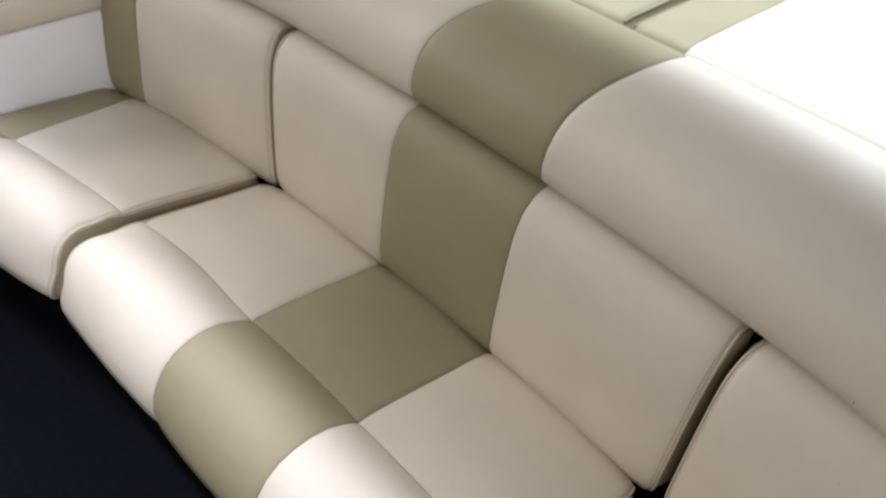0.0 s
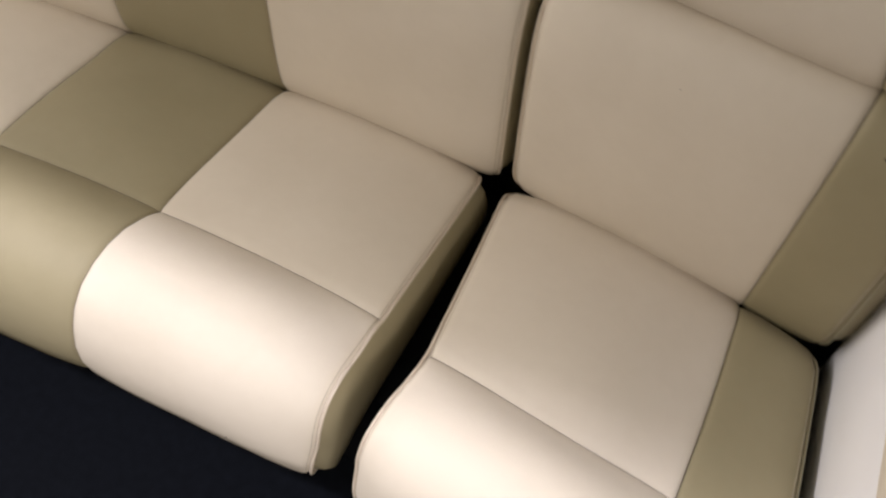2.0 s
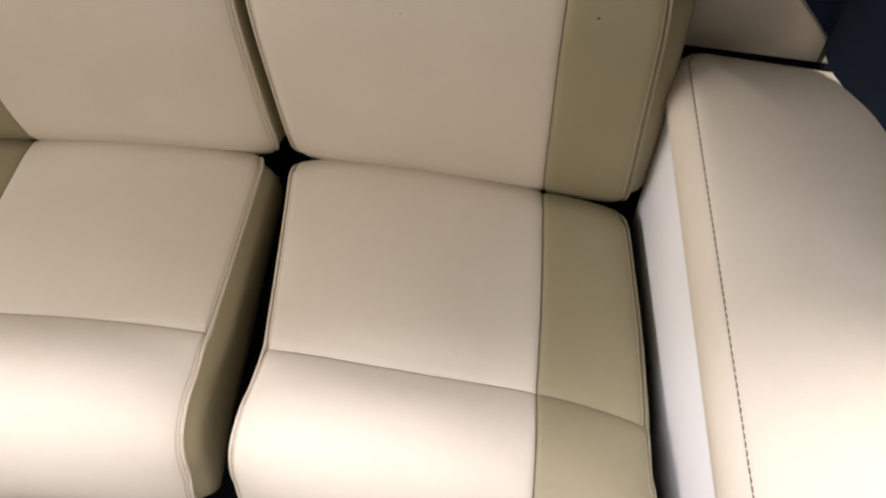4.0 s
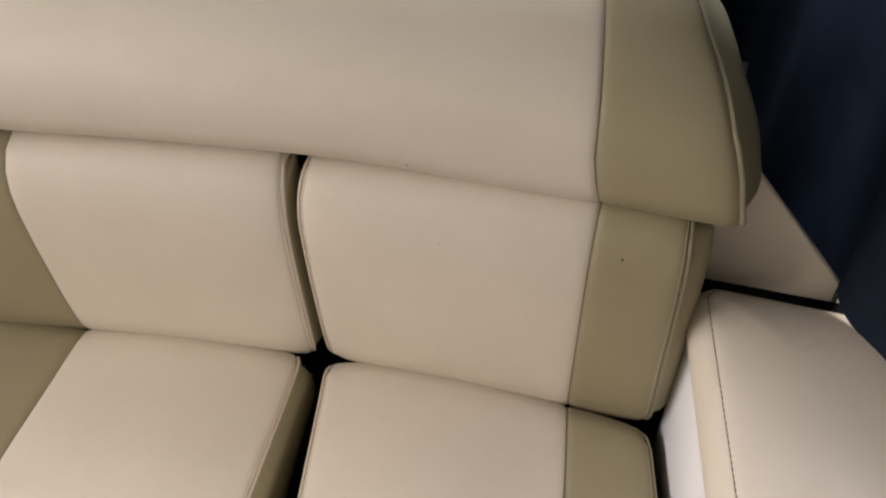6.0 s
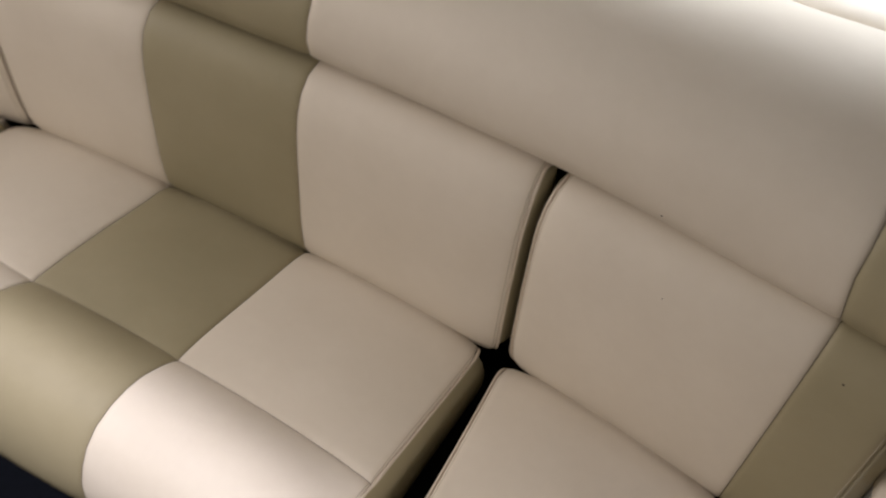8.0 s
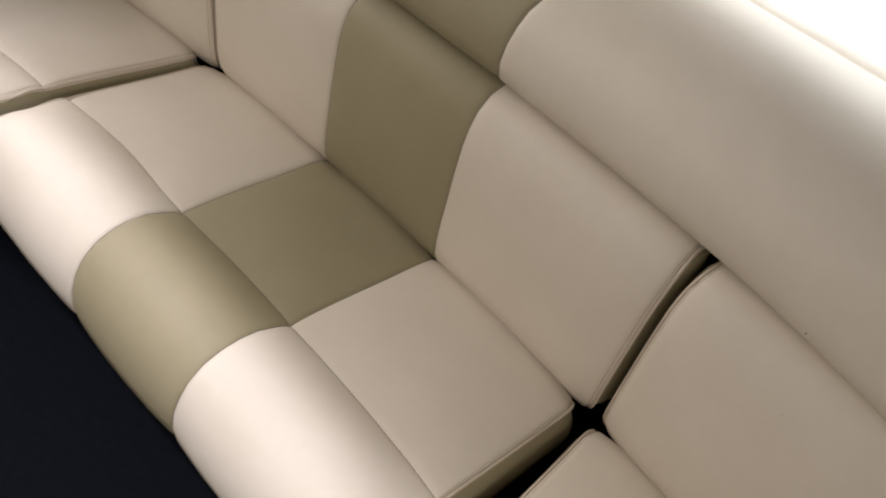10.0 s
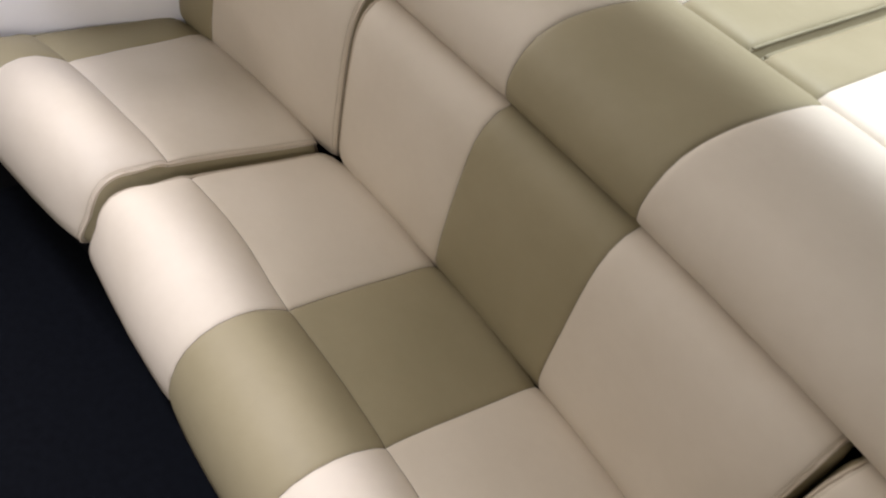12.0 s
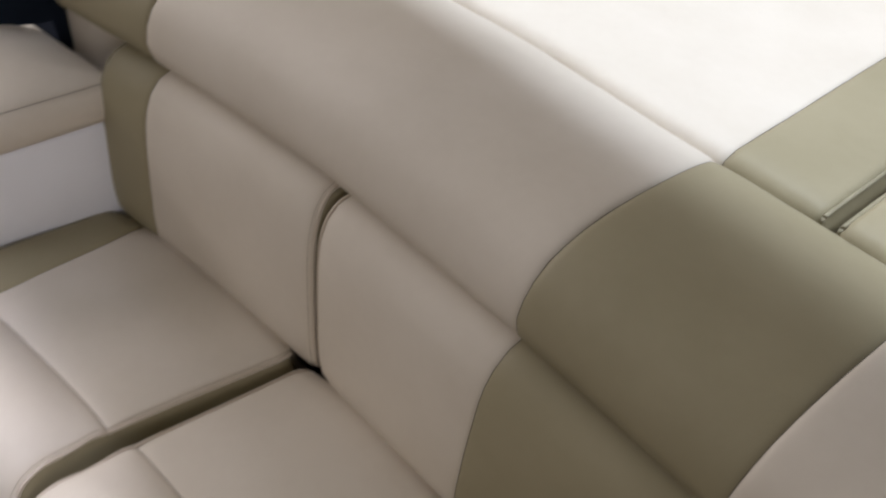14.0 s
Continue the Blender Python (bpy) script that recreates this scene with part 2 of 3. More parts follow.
def leaning(low, high):
    """An edge at s = low by the seat and s = high under the bolster."""
    return lambda n, z=0.0: low + (high - low) * min(1.0, max(0.0, z / 0.36))


def seat_edge(back, front, nose=None, depth=0.33):
    """s along a seat's edge: back on the curve, front at the depth of the seam, nose at the very front."""
    def s_of(n, z=0.0):
        if -n <= depth:
            return back + (front - back) * max(-0.2, -n / depth)
        f = min(1.0, (-n - depth) / 0.19)
        return front + ((nose - front) if nose is not None else 0.58 * (front - back)) * f
    return s_of


def bow(x, r):
    """Inset of a rounded corner: x runs from 0 where it starts to 1 at its end."""
    x = min(1.0, max(0.0, x))
    return r * (1 - math.sqrt(1 - 0.98 * x * x))


def round_back(edge, way):
    """A seat's end whose back corner is rounded in plan."""
    front = 0.034 if way * edge(-0.2) > 0.5 else 0.012
    return lambda n, z=0.0: edge(n, z) + way * (bow((n + 0.034) / 0.050, 0.023) + (bow((0.050 - z) / 0.16, front) if n < -0.4 else 0.0))


def round_ends(edge, way):
    """A backrest's end whose lower and upper corners are rounded."""
    return lambda n, z=0.0: edge(n, z) + way * (bow((0.034 - z) / 0.060, 0.020) + bow((z - 0.295) / 0.070, 0.007))


# ---------------------------------------------------------------- seats
SEAT_TOP = [(0.045, -0.09), (0.026, -0.052), (0.013, -0.018), (-0.001, 0.0015), (-0.030, 0.011), (-0.10, 0.022), (-0.20, 0.040), (-0.27, 0.051), (-0.314, 0.056)]
SEAT_ROLL = [(-0.314, 0.056), (-0.345, 0.076), (-0.385, 0.0945), (-0.43, 0.098), (-0.475, 0.083), (-0.505, 0.050), (-0.522, 0.004), (-0.5255, -0.046), (-0.510, -0.087), (-0.47, -0.107)]


def seat_cushion(label, zones, top_fall, seed, bulges):
    """zones: (olive?, edge, edge), each edge giving s by n."""
    ob = thing("seat_cushion", label, "seat cushion", "cushions of the curved bench")
    top, roll = spline(SEAT_TOP), spline(SEAT_ROLL)
    seam_shift = 0.006 if zones[-1][2](0.0) > 0.9 else 0.0
    lift = 0.006 if zones[0][1](0.0) < -0.9 else 0.0
    zones = list(zones)
    zones[0] = (zones[0][0], round_back(zones[0][1], 1), zones[0][2])
    zones[-1] = (zones[-1][0], zones[-1][1], round_back(zones[-1][2], -1))

    def fall(p, e):
        w = min(1.0, max(0.0, (-0.314 - p.x) / 0.06))
        w = w * w * (3 - 2 * w)
        low = min(1.0, max(0.0, (0.0 - p.y) / 0.07)) if p.x < -0.4 else 0.0
        return (top_fall * (1 - w) + 0.030 * w * (1 - 0.75 * low)) * math.exp(-e / 0.055)

    def seat_place(s, n, z):
        z -= 0.014 * s * s * min(1.0, max(0.0, -n / 0.25))
        near = math.exp(-(((n + 0.314) / 0.07) ** 2))
        n -= (seam_shift + (0.009 * math.sin(math.pi * min(1.0, max(0.0, (s - 0.58) / 0.40))) if seam_shift else 0.0)) * near
        if zones[0][1](0.0) > -0.9 and s < -HALF:
            n += 0.014 * ease((-s - HALF) / 0.2) * near
        z += lift
        if s < -HALF:
            n += 0.018 * min(1.0, (-s - HALF) / 0.3) * min(1.0, max(0.0, (-n - 0.40) / 0.10))
        n += 0.007 * ease((s - 0.15) / 0.3) * min(1.0, max(0.0, (-n - 0.44) / 0.06))
        return at(s, n, z)

    panels = []
    for k, (olive, a, b) in enumerate(zones):
        e = ("a" if k == 0 else "") + ("b" if k == len(zones) - 1 else "")
        mat, word = (OLIVE, "olive") if olive else (CREAM, "cream")
        panels.append(("seat_panel", mat, f"{word} vinyl seat panel", top, a, b, e, "e"))
        panels.append(("front_roll", mat, f"{word} vinyl padded front roll", roll, a, b, e, "s"))
    whole = top + roll[1:]
    covered(ob, panels, seat_place, seed, fall, whole, 0.011)
    for edge, way in ((zones[0][1], 1), (zones[-1][2], -1)):
        wall = side_wall(ob, whole, edge, lambda p: (max(-0.46, min(0.03, p.x * 0.9)), -0.110), seat_place, -way * bulges[0 if way > 0 else 1], None, fall)
        olive = zones[0 if way > 0 else -1][0]
        part("piping", tube(edge_line(whole, edge, EDGE_R * 0.4, seat_place, fall), 0.0026), PIPE_OLIVE if olive else PIPE, wall, "olive welt piping" if olive else "cream welt piping")
    a, b = zones[0][1], zones[-1][2]
    rows = []
    for i in range(9):
        n = 0.03 - 0.50 * i / 8
        rows.append([seat_place(a(n) + (b(n) - a(n)) * j / 12, n, -0.108) for j in range(13)])
    part("underside", grid_mesh(rows), BASE, ob, "black seat underside")
    return ob


MID_A, MID_B = fixed(-HALF), fixed(HALF)
RIGHT_SEAM, LEFT_SEAM = seat_edge(0.928, 0.983), seat_edge(-0.948, -0.953)
seat_cushion("cream vinyl middle seat cushion with a broad olive stripe", [
    (False, seat_edge(-0.499, -0.521), MID_A), (True, MID_A, MID_B), (False, MID_B, seat_edge(0.512, 0.524))], 0.004, 1.0, (0.008, 0.019))
seat_cushion("cream vinyl end seat cushion with olive border, beside the white panel", [
    (False, seat_edge(0.552, 0.604, 0.594), RIGHT_SEAM), (True, RIGHT_SEAM, seat_edge(1.048, 1.142))], 0.010, 5.0, (0.010, 0.012))
seat_cushion("cream vinyl end seat cushion with a narrow olive border", [
    (True, seat_edge(-1.028, -1.090), LEFT_SEAM), (False, LEFT_SEAM, seat_edge(-0.530, -0.568, -0.562))], 0.006, 9.0, (0.010, 0.018))

# ---------------------------------------------------------------- backrests
BACK = [(0.10, 0.360), (0.065, 0.366), (0.038, 0.361), (0.015, 0.342), (0.0, 0.310), (-0.007, 0.27), (-0.010, 0.20), (-0.010, 0.10), (-0.0085, 0.05), (-0.0045, 0.014), (0.004, -0.009), (0.018, -0.027), (0.036, -0.041)]


def back_place(s, n, z):
    dn, dz = bolster_shift(s)
    f = z / BOLSTER_Z
    return at(s, n + dn * f, z + dz * f)


def backrest_cushion(label, zones, seed):
    ob = thing("backrest_cushion", label, "backrest cushion", "cushions of the curved bench")
    line = spline(BACK)
    zones = list(zones)
    zones[0] = (zones[0][0], round_ends(zones[0][1], 1), zones[0][2])
    zones[-1] = (zones[-1][0], zones[-1][1], round_ends(zones[-1][2], -1))
    panels = []
    for k, (olive, a, b) in enumerate(zones):
        e = ("a" if k == 0 else "") + ("b" if k == len(zones) - 1 else "")
        mat, word = (OLIVE, "olive") if olive else (CREAM, "cream")
        panels.append(("back_panel", mat, f"{word} vinyl backrest panel", line, a, b, e, ""))
    covered(ob, panels, back_place, seed, puff=0.004)
    for s, way in ((zones[0][1], 1), (zones[-1][2], -1)):
        wall = side_wall(ob, line, s, lambda p: (0.085, min(0.34, max(-0.03, p.y))), back_place, -way * (0.022 if s(0.0, 0.1) > 0.9 else 0.008))
        olive = zones[0 if way > 0 else -1][0]
        part("piping", tube(edge_line(line, s, EDGE_R * 0.45, back_place), 0.0026), PIPE_OLIVE if olive else PIPE, wall, "olive welt piping" if olive else "cream welt piping")
    return ob


backrest_cushion("cream vinyl middle backrest with a broad olive stripe", [(False, leaning(-0.470, -0.495), MID_A), (True, MID_A, MID_B), (False, MID_B, leaning(0.532, 0.537))], 2.0)
backrest_cushion("cream vinyl end backrest with an olive border and dirt specks", [(False, leaning(0.556, 0.556), fixed(0.928)), (True, fixed(0.928), leaning(1.047, 1.037))], 6.0)
backrest_cushion("cream vinyl end backrest with a narrow olive border", [(True, fixed(-1.025), fixed(-0.905)), (False, fixed(-0.905), leaning(-0.483, -0.510))], 10.0)

# ---------------------------------------------------------------- bolster along the top
BOLSTER = [(0.4215, 0.44), (0.4205, 0.470), (0.413, 0.4845), (0.395, 0.494), (0.345, 0.506), (0.26, 0.516), (0.17, 0.518), (0.105, 0.510), (0.062, 0.492), (0.038, 0.462),
           (0.027, 0.425), (0.030, 0.395), (0.042, 0.377), (0.065, 0.368), (0.10, 0.366)]
BOLSTER_CENTRE = (0.22, 0.42)


def bolster_place(s, n, z):
    dn, dz = bolster_shift(s)
    f = 1.0 if n < 0.2 else max(0.0, 1 - (n - 0.2) / 0.25)
    sag = 0.0125 * ease((s - 0.55) / 0.36) * (1 - ease((z - 0.385) / 0.11))
    return at(s, n + dn * f + rear_shift(s) * (1 - f), z + dz - sag + rear_rise(s) * (1 - f))


def bolster():
    ob = thing("head_bolster", "long curved cream vinyl bolster with olive stripes", "bolster")
    line = spline(BOLSTER)
    ends = (lambda n, z=0.0: -1.155 + 0.30 * max(0.0, n - 0.03), lambda n, z=0.0: 1.086 - 0.24 * min(0.125, max(0.0, z - 0.365)) - 0.31 * max(0.0, n - 0.03))
    seams = (slanted(-0.925, 0.15), fixed(-HALF), fixed(HALF), lambda n, z=0.0: 0.926 - 0.012 * ease((z - 0.38) / 0.07) - 0.14 * max(0.0, n - 0.03))
    edges = (ends[0], *seams, ends[1])

    def fall(p, e):
        return (0.014 if p.y > 0.44 else 0.003 + 0.011 * max(0.0, (p.y - 0.38) / 0.06)) * math.exp(-e / 0.035)

    panels = []
    for k in range(5):
        e = ("a" if k == 0 else "") + ("b" if k == 4 else "")
        mat, word = (CREAM, "cream") if k % 2 else (OLIVE, "olive")
        panels.append(("bolster_panel", mat, f"{word} vinyl bolster panel", line, edges[k], edges[k + 1], e, ""))
    covered(ob, panels, bolster_place, 14.0, fall)
    for s_of, way in ((ends[0], -1), (ends[1], 1)):
        rows = []
        for p, m in zip(line, normals_2d(line)):
            q = p - m * (EDGE_R + fall(p, 0.0))
            c = Vector((BOLSTER_CENTRE[0], BOLSTER_CENTRE[1] - 0.02))
            row = []
            for k in range(9):
                w = q.lerp(c, k / 8)
                row.append(bolster_place(s_of(w.x, w.y) + way * 0.040 * math.sin(0.5 * math.pi * min(1.0, k / 4)), w.x, w.y))
            rows.append(row)
        wall = part("end_panel", grid_mesh(rows), OLIVE, ob, "olive vinyl end panel")
        part("piping", tube(edge_line(line, s_of, EDGE_R * 0.5, bolster_place, fall), 0.0038), PIPE_OLIVE, wall, "olive welt piping")
    rows = [[bolster_place(-1.04 + 2.085 * j / 40, n, z) for j in range(41)] for n, z in ((0.09, 0.366), (0.20, 0.39))]
    part("underside", grid_mesh(rows), BASE, ob, "hidden bolster underside")
    return ob


bolster()

# ---------------------------------------------------------------- pads behind the bolster
PAD = [(1.36, 0.36), (1.355, 0.44), (1.335, 0.475), (1.28, 0.488), (1.0, 0.492), (0.7, 0.492), (0.52, 0.4925), (0.455, 0.4915), (0.433, 0.489), (0.426, 0.484), (0.4225, 0.473), (0.422, 0.44), (0.422, 0.38)]


def pad_place(s, n, z):
    return at(s, n + rear_shift(s), z + bolster_shift(s)[1] + rear_rise(s))


def rear_pad(label, zones, seed):
    ob = thing("sun_pad", label, "sun pad", "pads behind the bolster")
    line = spline(PAD, 0.02)
    panels = []
    for k, (olive, a, b) in enumerate(zones):
        e = ("a" if k == 0 else "") + ("b" if k == len(zones) - 1 else "")
        mat, word = (OLIVE, "olive") if olive else (CREAM, "cream")
        panels.append(("pad_panel", mat, f"{word} vinyl pad panel", line, fixed(a), fixed(b), e, ""))
    covered(ob, panels, pad_place, seed)
    for s, way in ((zones[0][1], 1), (zones[-1][2], -1)):
        wall = side_wall(ob, line, fixed(s), lambda p: (p.x, 0.375), pad_place, -way * 0.0105)
        part("piping", tube(edge_line(line, fixed(s), EDGE_R * 0.5, pad_place), 0.0032), PIPE_OLIVE, wall, "olive welt piping")
    return ob


rear_pad("pale cream vinyl pad with olive borders behind the bolster", [(True, -0.975, -0.88), (False, -0.88, -0.146), (True, -0.146, -0.006)], 20.0)
rear_pad("pale cream vinyl pad with olive borders behind the bolster", [(True, 0.018, 0.128), (False, 0.128, 0.84), (True, 0.84, 0.975)], 24.0)


# ---------------------------------------------------------------- carcass under the cushions
def curved_block(name, label, s0, s1, section, material):
    """A closed prism that follows the curve; section: corners (n, z) in order."""
    rows = []
    m = 28
    for j in range(m + 1):
        s = s0 + (s1 - s0) * j / m
        rows.append([at(s, n, z) for n, z in section])
    bm = grid_mesh(rows, closed=True)
    bm.verts.ensure_lookup_table()
    k = len(section)
    bm.faces.new([bm.verts[i] for i in range(k)])
    bm.faces.new([bm.verts[m * k + i] for i in range(k)])
    ob = link_mesh(name, bm, material, None, "", False)
    return tagged(ob, label, "bench base", "", "")


curved_block("bench_plinth", "black recessed plinth under the curved bench seats", -0.98, 1.02, [(-0.36, -SEAT), (0.05, -SEAT), (0.05, -0.111), (-0.36, -0.111)], BASE)
# Carcass is black so the gaps between backrests read as deep shade.
curved_block("backrest_carcass", "unseen carcass behind the backrests, black to darken their gaps", -1.02, 1.06, [(0.105, -SEAT), (0.42, -SEAT), (0.42, 0.352), (0.105, 0.352)], BASE)
curved_block("pad_base", "white moulded base under the rear pads", -1.03, 0.985, [(0.425, -SEAT), (1.34, -SEAT), (1.34, 0.372), (0.425, 0.372)], WHITE)


# ---------------------------------------------------------------- arm units
def rounded_outline(x0, x1, y0, y1, radii, seg=6):
    """A plan outline, anticlockwise from (x0, y0); radii of its four corners."""
    pts = []
    corners = [((x0, y0), radii[0], 180), ((x1, y0), radii[1], 270), ((x1, y1), radii[2], 0), ((x0, y1), radii[3], 90)]
    for (cx, cy), r, a in corners:
        ox = cx + r if cx == min(x0, x1) else cx - r
        oy = cy + r if cy == min(y0, y1) else cy - r
        for k in range(seg + 1):
            t = radians(a + 90 * k / seg)
            pts.append((ox + r * math.cos(t), oy + r * math.sin(t)))
    return pts


def arm_unit(side, xin, xout, yback, yfront, top, label):
    """A white moulded side panel with a padded cream cap that overhangs it a little; side: 1 or -1 along x."""
    ob = thing("armrest", label, "armrest", "armrests of the bench")
    lo, hi = min(xin, xout), max(xin, xout)

    def ring(d, z, r_in=0.030, r_out=0.030):
        back = (r_out, r_in) if side > 0 else (r_in, r_out)
        radii = [max(0.006, r - d) for r in (0.05, 0.05, *back)]
        pts = rounded_outline(lo + d, hi - d, yfront + d, yback - d, radii)
        return [Vector((x, y - 0.20 * abs(x - xin) * min(1.0, max(0.0, (y - yback + 0.4) / 0.4)), z)) for x, y in pts]

    rim = SEAT + top - 0.075
    shell = [(0.03, 0.285), (0.004, 0.285), (0.0, 0.292), (0.0, rim - 0.012), (0.002, rim - 0.003), (0.008, rim), (0.03, rim + 0.004)]
    part("side_shell", grid_mesh([ring(d, z) for d, z in shell], closed=True), WHITE, ob, "smooth white moulded panel")
    foot = [(0.05, 0.0), (0.05, 0.29)]
    part("foot", grid_mesh([ring(d, z) for d, z in foot], closed=True), BASE, ob, "black recessed foot")
    wall = [(0.004, rim + 0.002), (-0.004, rim + 0.005), (-0.010, rim + 0.018), (-0.011, rim + 0.036), (-0.007, rim + 0.052), (0.000, rim + 0.064), (0.0055, rim + 0.070), (0.008, rim + 0.0712)]
    part("cap_border", grid_mesh([ring(d, z) for d, z in wall], closed=True), CREAM, ob, "cream vinyl cap border")
    crown = [(0.008, 0.0712), (0.0095, 0.0735), (0.013, 0.076), (0.021, 0.0795), (0.034, 0.0835), (0.055, 0.088), (0.08, 0.0905), (0.10, 0.0915)]
    bm = grid_mesh([ring(d, rim + h) for d, h in crown], closed=True)
    bm.verts.ensure_lookup_table()
    k = len(ring(0.0, 0.0))
    bm.faces.new([bm.verts[len(bm.verts) - k + i] for i in range(k)])
    cap = part("cap_top", bm, CREAM, ob, "cream vinyl padded cap top")
    pts = ring(0.0078, rim + 0.0722)
    part("stitching", stitches(pts + [pts[0]], 0.0007, 0.0065, 0.0015), THREAD, cap, "dark seam stitching")
    return ob


arm_unit(1, 1.064, 1.34, -0.055, -0.90, 0.272, "cream padded armrest on a white moulded panel")
arm_unit(-1, -1.018, -1.32, -0.05, -0.86, 0.278, "cream padded armrest on a white moulded panel")


# ---------------------------------------------------------------- side gussets between bolster and arms
def gusset(xa, xb, y, outer, low, low_out, name_label):
    """A sloping-edged upholstered panel that closes the corner behind the arm."""
    ob = thing("corner_panel", name_label, "corner panel", "corner panels")

    def prism(outline, y0, y1, r):
        bm = bmesh.new()
        k = len(outline)
        front = [bm.verts.new((x, y0 - 0.22 * abs(x - xa), SEAT + z)) for x, z in outline]
        backs = [bm.verts.new((x, y1 - 0.22 * abs(x - xa), SEAT + z)) for x, z in outline]
        bm.faces.new(front)
        bm.faces.new(backs)
        for i in range(k):
            bm.faces.new((front[i], front[(i + 1) % k], backs[(i + 1) % k], backs[i]))
        bmesh.ops.bevel(bm, geom=bm.edges[:], offset=r, segments=3, profile=0.5, affect="EDGES")
        return bm

    part("upholstered_panel", prism([(xa, low), (xb, low_out), (xb, outer), (xa + (xb - xa) * 0.27, 0.425), (xa, 0.47)], y, y + 0.012, 0.005), CREAM, ob, "cream vinyl panel with a sloping edge")
    # Added black sheet that gives the dark gap between panel and armrest.
    part("lower_board", prism([(xa, -SEAT), (xb, -SEAT), (xb, min(low_out + 0.01, outer - 0.02)), (xa, low + 0.02)], y + 0.014, y + 0.024, 0.003), BASE, ob, "black board added as the dark of the gap under the panel")
    return ob


gusset(1.05, 1.256, -0.008, 0.251, 0.224, 0.234, "cream upholstered corner panel with a sloping edge")
gusset(-1.04, -1.25, 0.0, 0.40, 0.20, 0.19, "cream upholstered corner panel in the shade of the curtain")

# ---------------------------------------------------------------- floor, and an added roof and wall out of view
def slab(name, lo, hi, material, label, r=0.004):
    return tagged(link_mesh(name, rounded_box(lo, hi, r, 1), material, None, "", False), label, name.split("_")[0], "", "structure")


slab("floor", (-60, -60, -0.10), (60, 60, 0.0), CARPET, "black short-pile carpet floor")


def shade_roof(x0, x1, y0, y1, bow, z0, z1):
    """An added, unseen roof whose front and rear edges curve towards the bench at both sides, cut back over the
    armrests.
    """
    bm = bmesh.new()
    m = 48
    xs = [x0 + (x1 - x0) * i / m for i in range(m + 1)]
    # Outline set by where the shade ends on seats, bolster and armrests.
    plan = [(x, y0 + 0.012 - 0.022 * x - 0.06 * x * x + (0.28 if x > 0 else 0.18) * ease((abs(x) - 0.98) / 0.2)) for x in xs] + [(x, y1 - 0.055 * x - bow * (2 * (x - x0) / (x1 - x0) - 1) ** 2) for x in reversed(xs)]
    low, high = ([bm.verts.new((x, y, z)) for x, y in plan] for z in (z0, z1))
    bm.faces.new(low)
    bm.faces.new(high)
    for i in range(len(plan)):
        j = (i + 1) % len(plan)
        bm.faces.new((low[i], low[j], high[j], high[i]))
    return tagged(link_mesh("ceiling", bm, PAINT, None, "", False), "unseen bluish grey roof, added to shade the bench", "ceiling", "", "structure")


shade_roof(-1.42, 1.42, -0.80, 0.635, 0.10, 1.95, 2.03)
# Added behind the camera to hold low frontal light off the backrests.
slab("wall_south", (-3.6, -2.75, 0.0), (3.6, -2.65, 1.1), DULL, "unseen dull grey wall, added to block low light from the front")


# ---------------------------------------------------------------- curtain beside the bench, ring and specks
def curtain(x_front, x_rear, y0, y1, rest, top, side, label):
    """A dark cloth hanging in soft folds, with a thickness: its front part rests with its hem on the armrest, the rest reaches the floor."""
    rows = []
    m, k = 170, 18
    for face in (0.0, 0.004):
        sheet = []
        for j in range(k + 1):
            row = []
            for i in range(m + 1):
                y = y0 + (y1 - y0) * i / m
                low = rest * (1 - ease((y + 0.07) / 0.03))
                z = low + (top - low) * j / k
                x = x_front + (x_rear - x_front) * ease((y + 0.05) / 0.45) - side * 0.054 * math.exp(-(((y + 0.085) / 0.085) ** 2))
                fold = 0.016 * math.sin(y * 8.5 + 0.8 * math.sin(z * 2.1)) + 0.008 * math.sin(y * 19 + z * 1.7) + 0.015 * noise.noise(Vector((y * 3, z * 1.5, 4.0)))
                fold *= (0.6 + 0.4 * (top - z) / top) * (0.35 + 0.65 * ease(abs(y + 0.2) / 0.5))
                # Upper part, out of view, leans inward to shade the armrest's outer half.
                lean = 0.19 * max(0.0, z - 0.95) * (1 - ease((y - 0.0) / 0.3))
                row.append((x + side * (face + fold - lean), y, z))
            sheet.append(row)
        rows.append(sheet)
    bm = grid_mesh(rows[0] + rows[1][::-1])
    return tagged(link_mesh("curtain", bm, NAVY), label, "curtain", "curtains beside the bench")


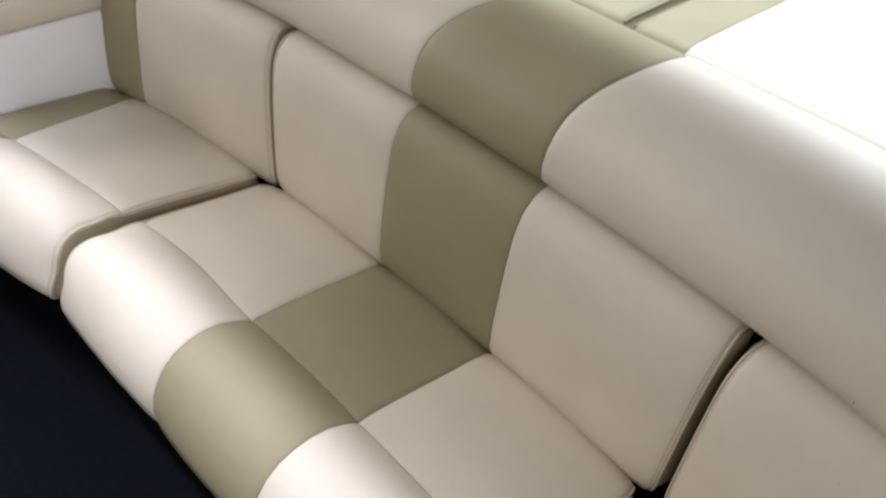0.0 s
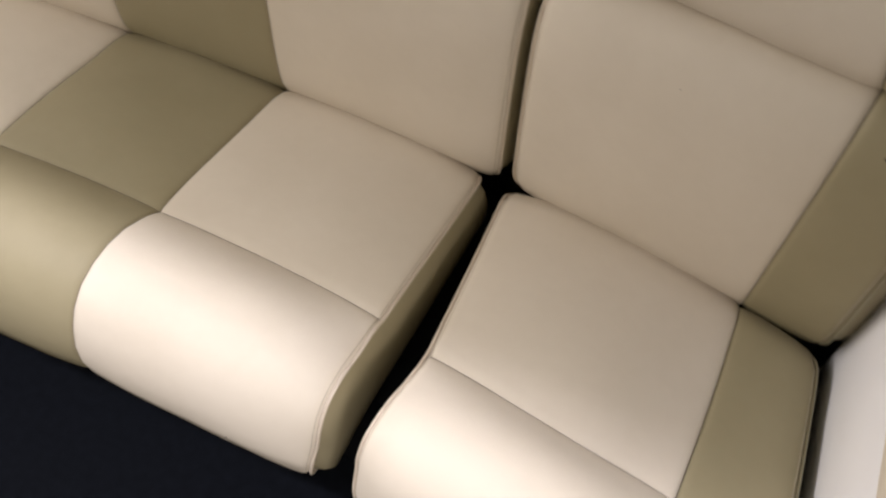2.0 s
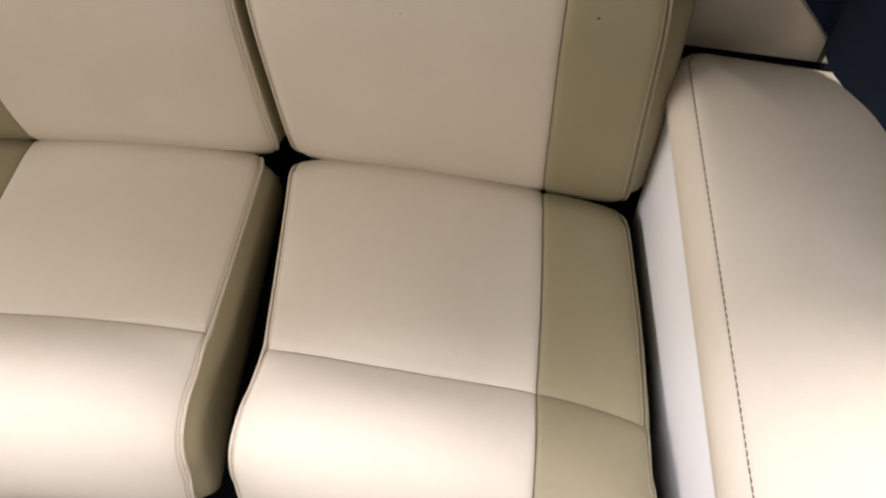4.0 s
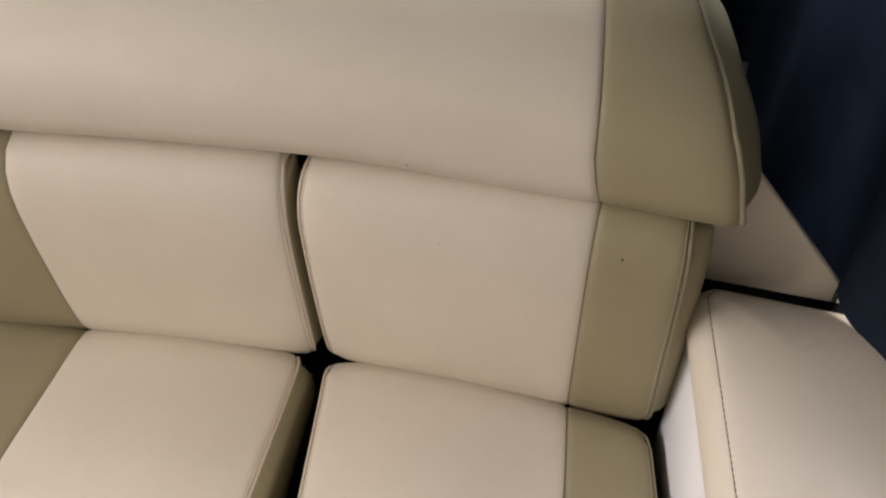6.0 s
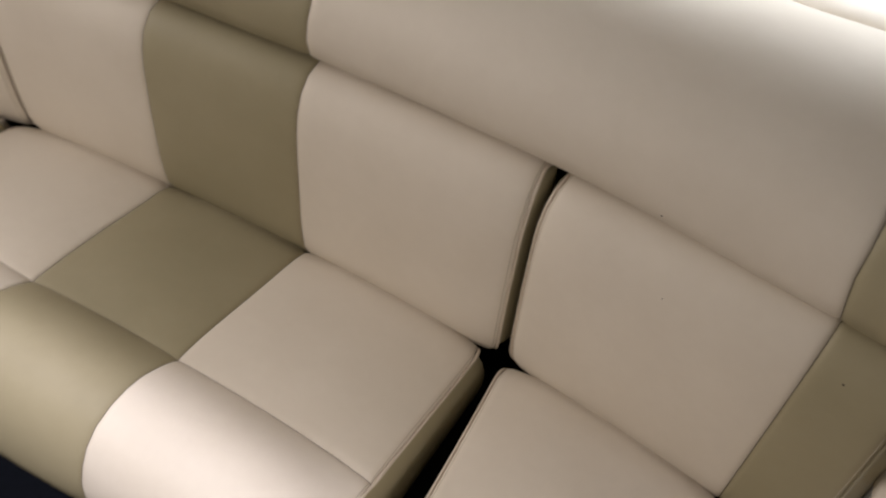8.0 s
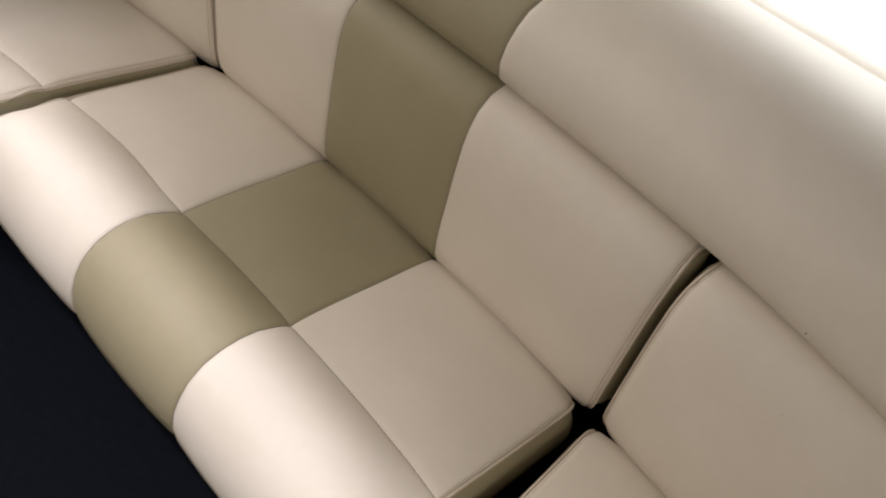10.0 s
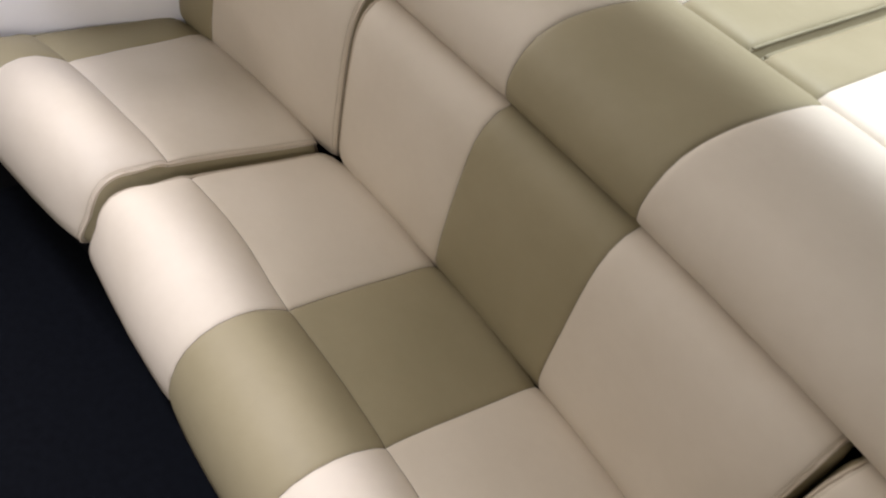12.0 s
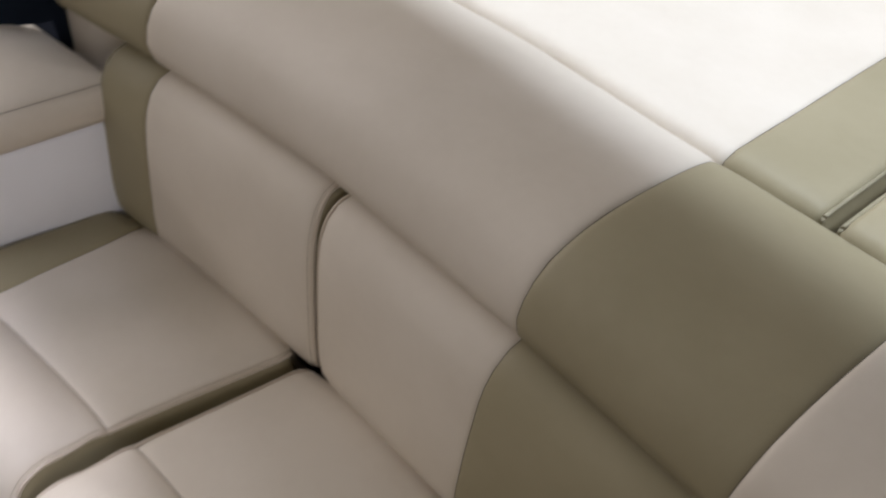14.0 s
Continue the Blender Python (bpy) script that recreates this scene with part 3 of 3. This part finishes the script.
curtain(1.280, 1.330, -0.46, 2.2, 0.7035, 1.952, 1, "dark navy cloth curtain, its hem resting on the armrest")
# Its unseen top is kept low so that side light passes over.
curtain(-1.29, -1.38, -0.22, 2.2, 0.7095, 0.96, -1, "dark navy cloth draped low behind the far armrest")


def pull_ring(s, n, z):
    """A small steel ring under the seat's front edge."""
    ob = thing("pull_ring", "small steel pull ring under the seat front", "pull ring")
    c = at(s, n, z)
    pts = [c + Vector((0.033 * math.cos(a), -0.006 - 0.006 * math.sin(a), -0.016 + 0.021 * math.sin(a))) for a in [2 * math.pi * k / 24 for k in range(25)]]
    part("ring", tube(pts, 0.0045, 8), STEEL, ob)
    part("staple", rounded_box(c + Vector((-0.008, -0.008, -0.004)), c + Vector((0.008, 0.008, 0.012)), 0.002, 2), STEEL, ob)
    return ob


pull_ring(-0.500, -0.474, -0.110)


def speck(place, size, toward):
    """A speck of dirt: a tiny flattened crumb."""
    bm = bmesh.new()
    bmesh.ops.create_icosphere(bm, subdivisions=1, radius=size)
    turn = Vector(toward).to_track_quat("Z", "Y").to_matrix()
    for v in bm.verts:
        v.co = turn @ Vector((v.co.x * random.uniform(0.8, 1.2), v.co.y * random.uniform(0.6, 1.1), v.co.z * 0.4)) + place
    return tagged(link_mesh("dirt_speck", bm, MARK), "tiny dark speck of dirt on the vinyl", "dirt speck", "dirt specks")


for s, z, size in ((0.965, 0.338, 0.0019), (0.861, 0.222, 0.0011), (0.746, 0.310, 0.0010)):
    speck(back_place(s, -0.0105, z), size, (-0.2, -1, 0))
speck(bolster_place(0.700, 0.0305, 0.395), 0.0013, (-0.2, -1, 0))
speck(at(0.406, -0.5255, -0.030), 0.0016, (-0.1, -1, 0.1))


# ---------------------------------------------------------------- each Empty stands at the base of its thing
def settle(ob):
    pts = [v.co for c in ob.children for v in c.data.vertices]
    lo = [min(p[i] for p in pts) for i in range(3)]
    hi = [max(p[i] for p in pts) for i in range(3)]
    base = Vector(((lo[0] + hi[0]) / 2, (lo[1] + hi[1]) / 2, lo[2]))
    ob.location = base
    for c in ob.children:
        c.matrix_parent_inverse = Matrix.Translation(-base)


for thing_ob in [o for o in bpy.data.objects if o.type == "EMPTY" and o.children]:
    settle(thing_ob)
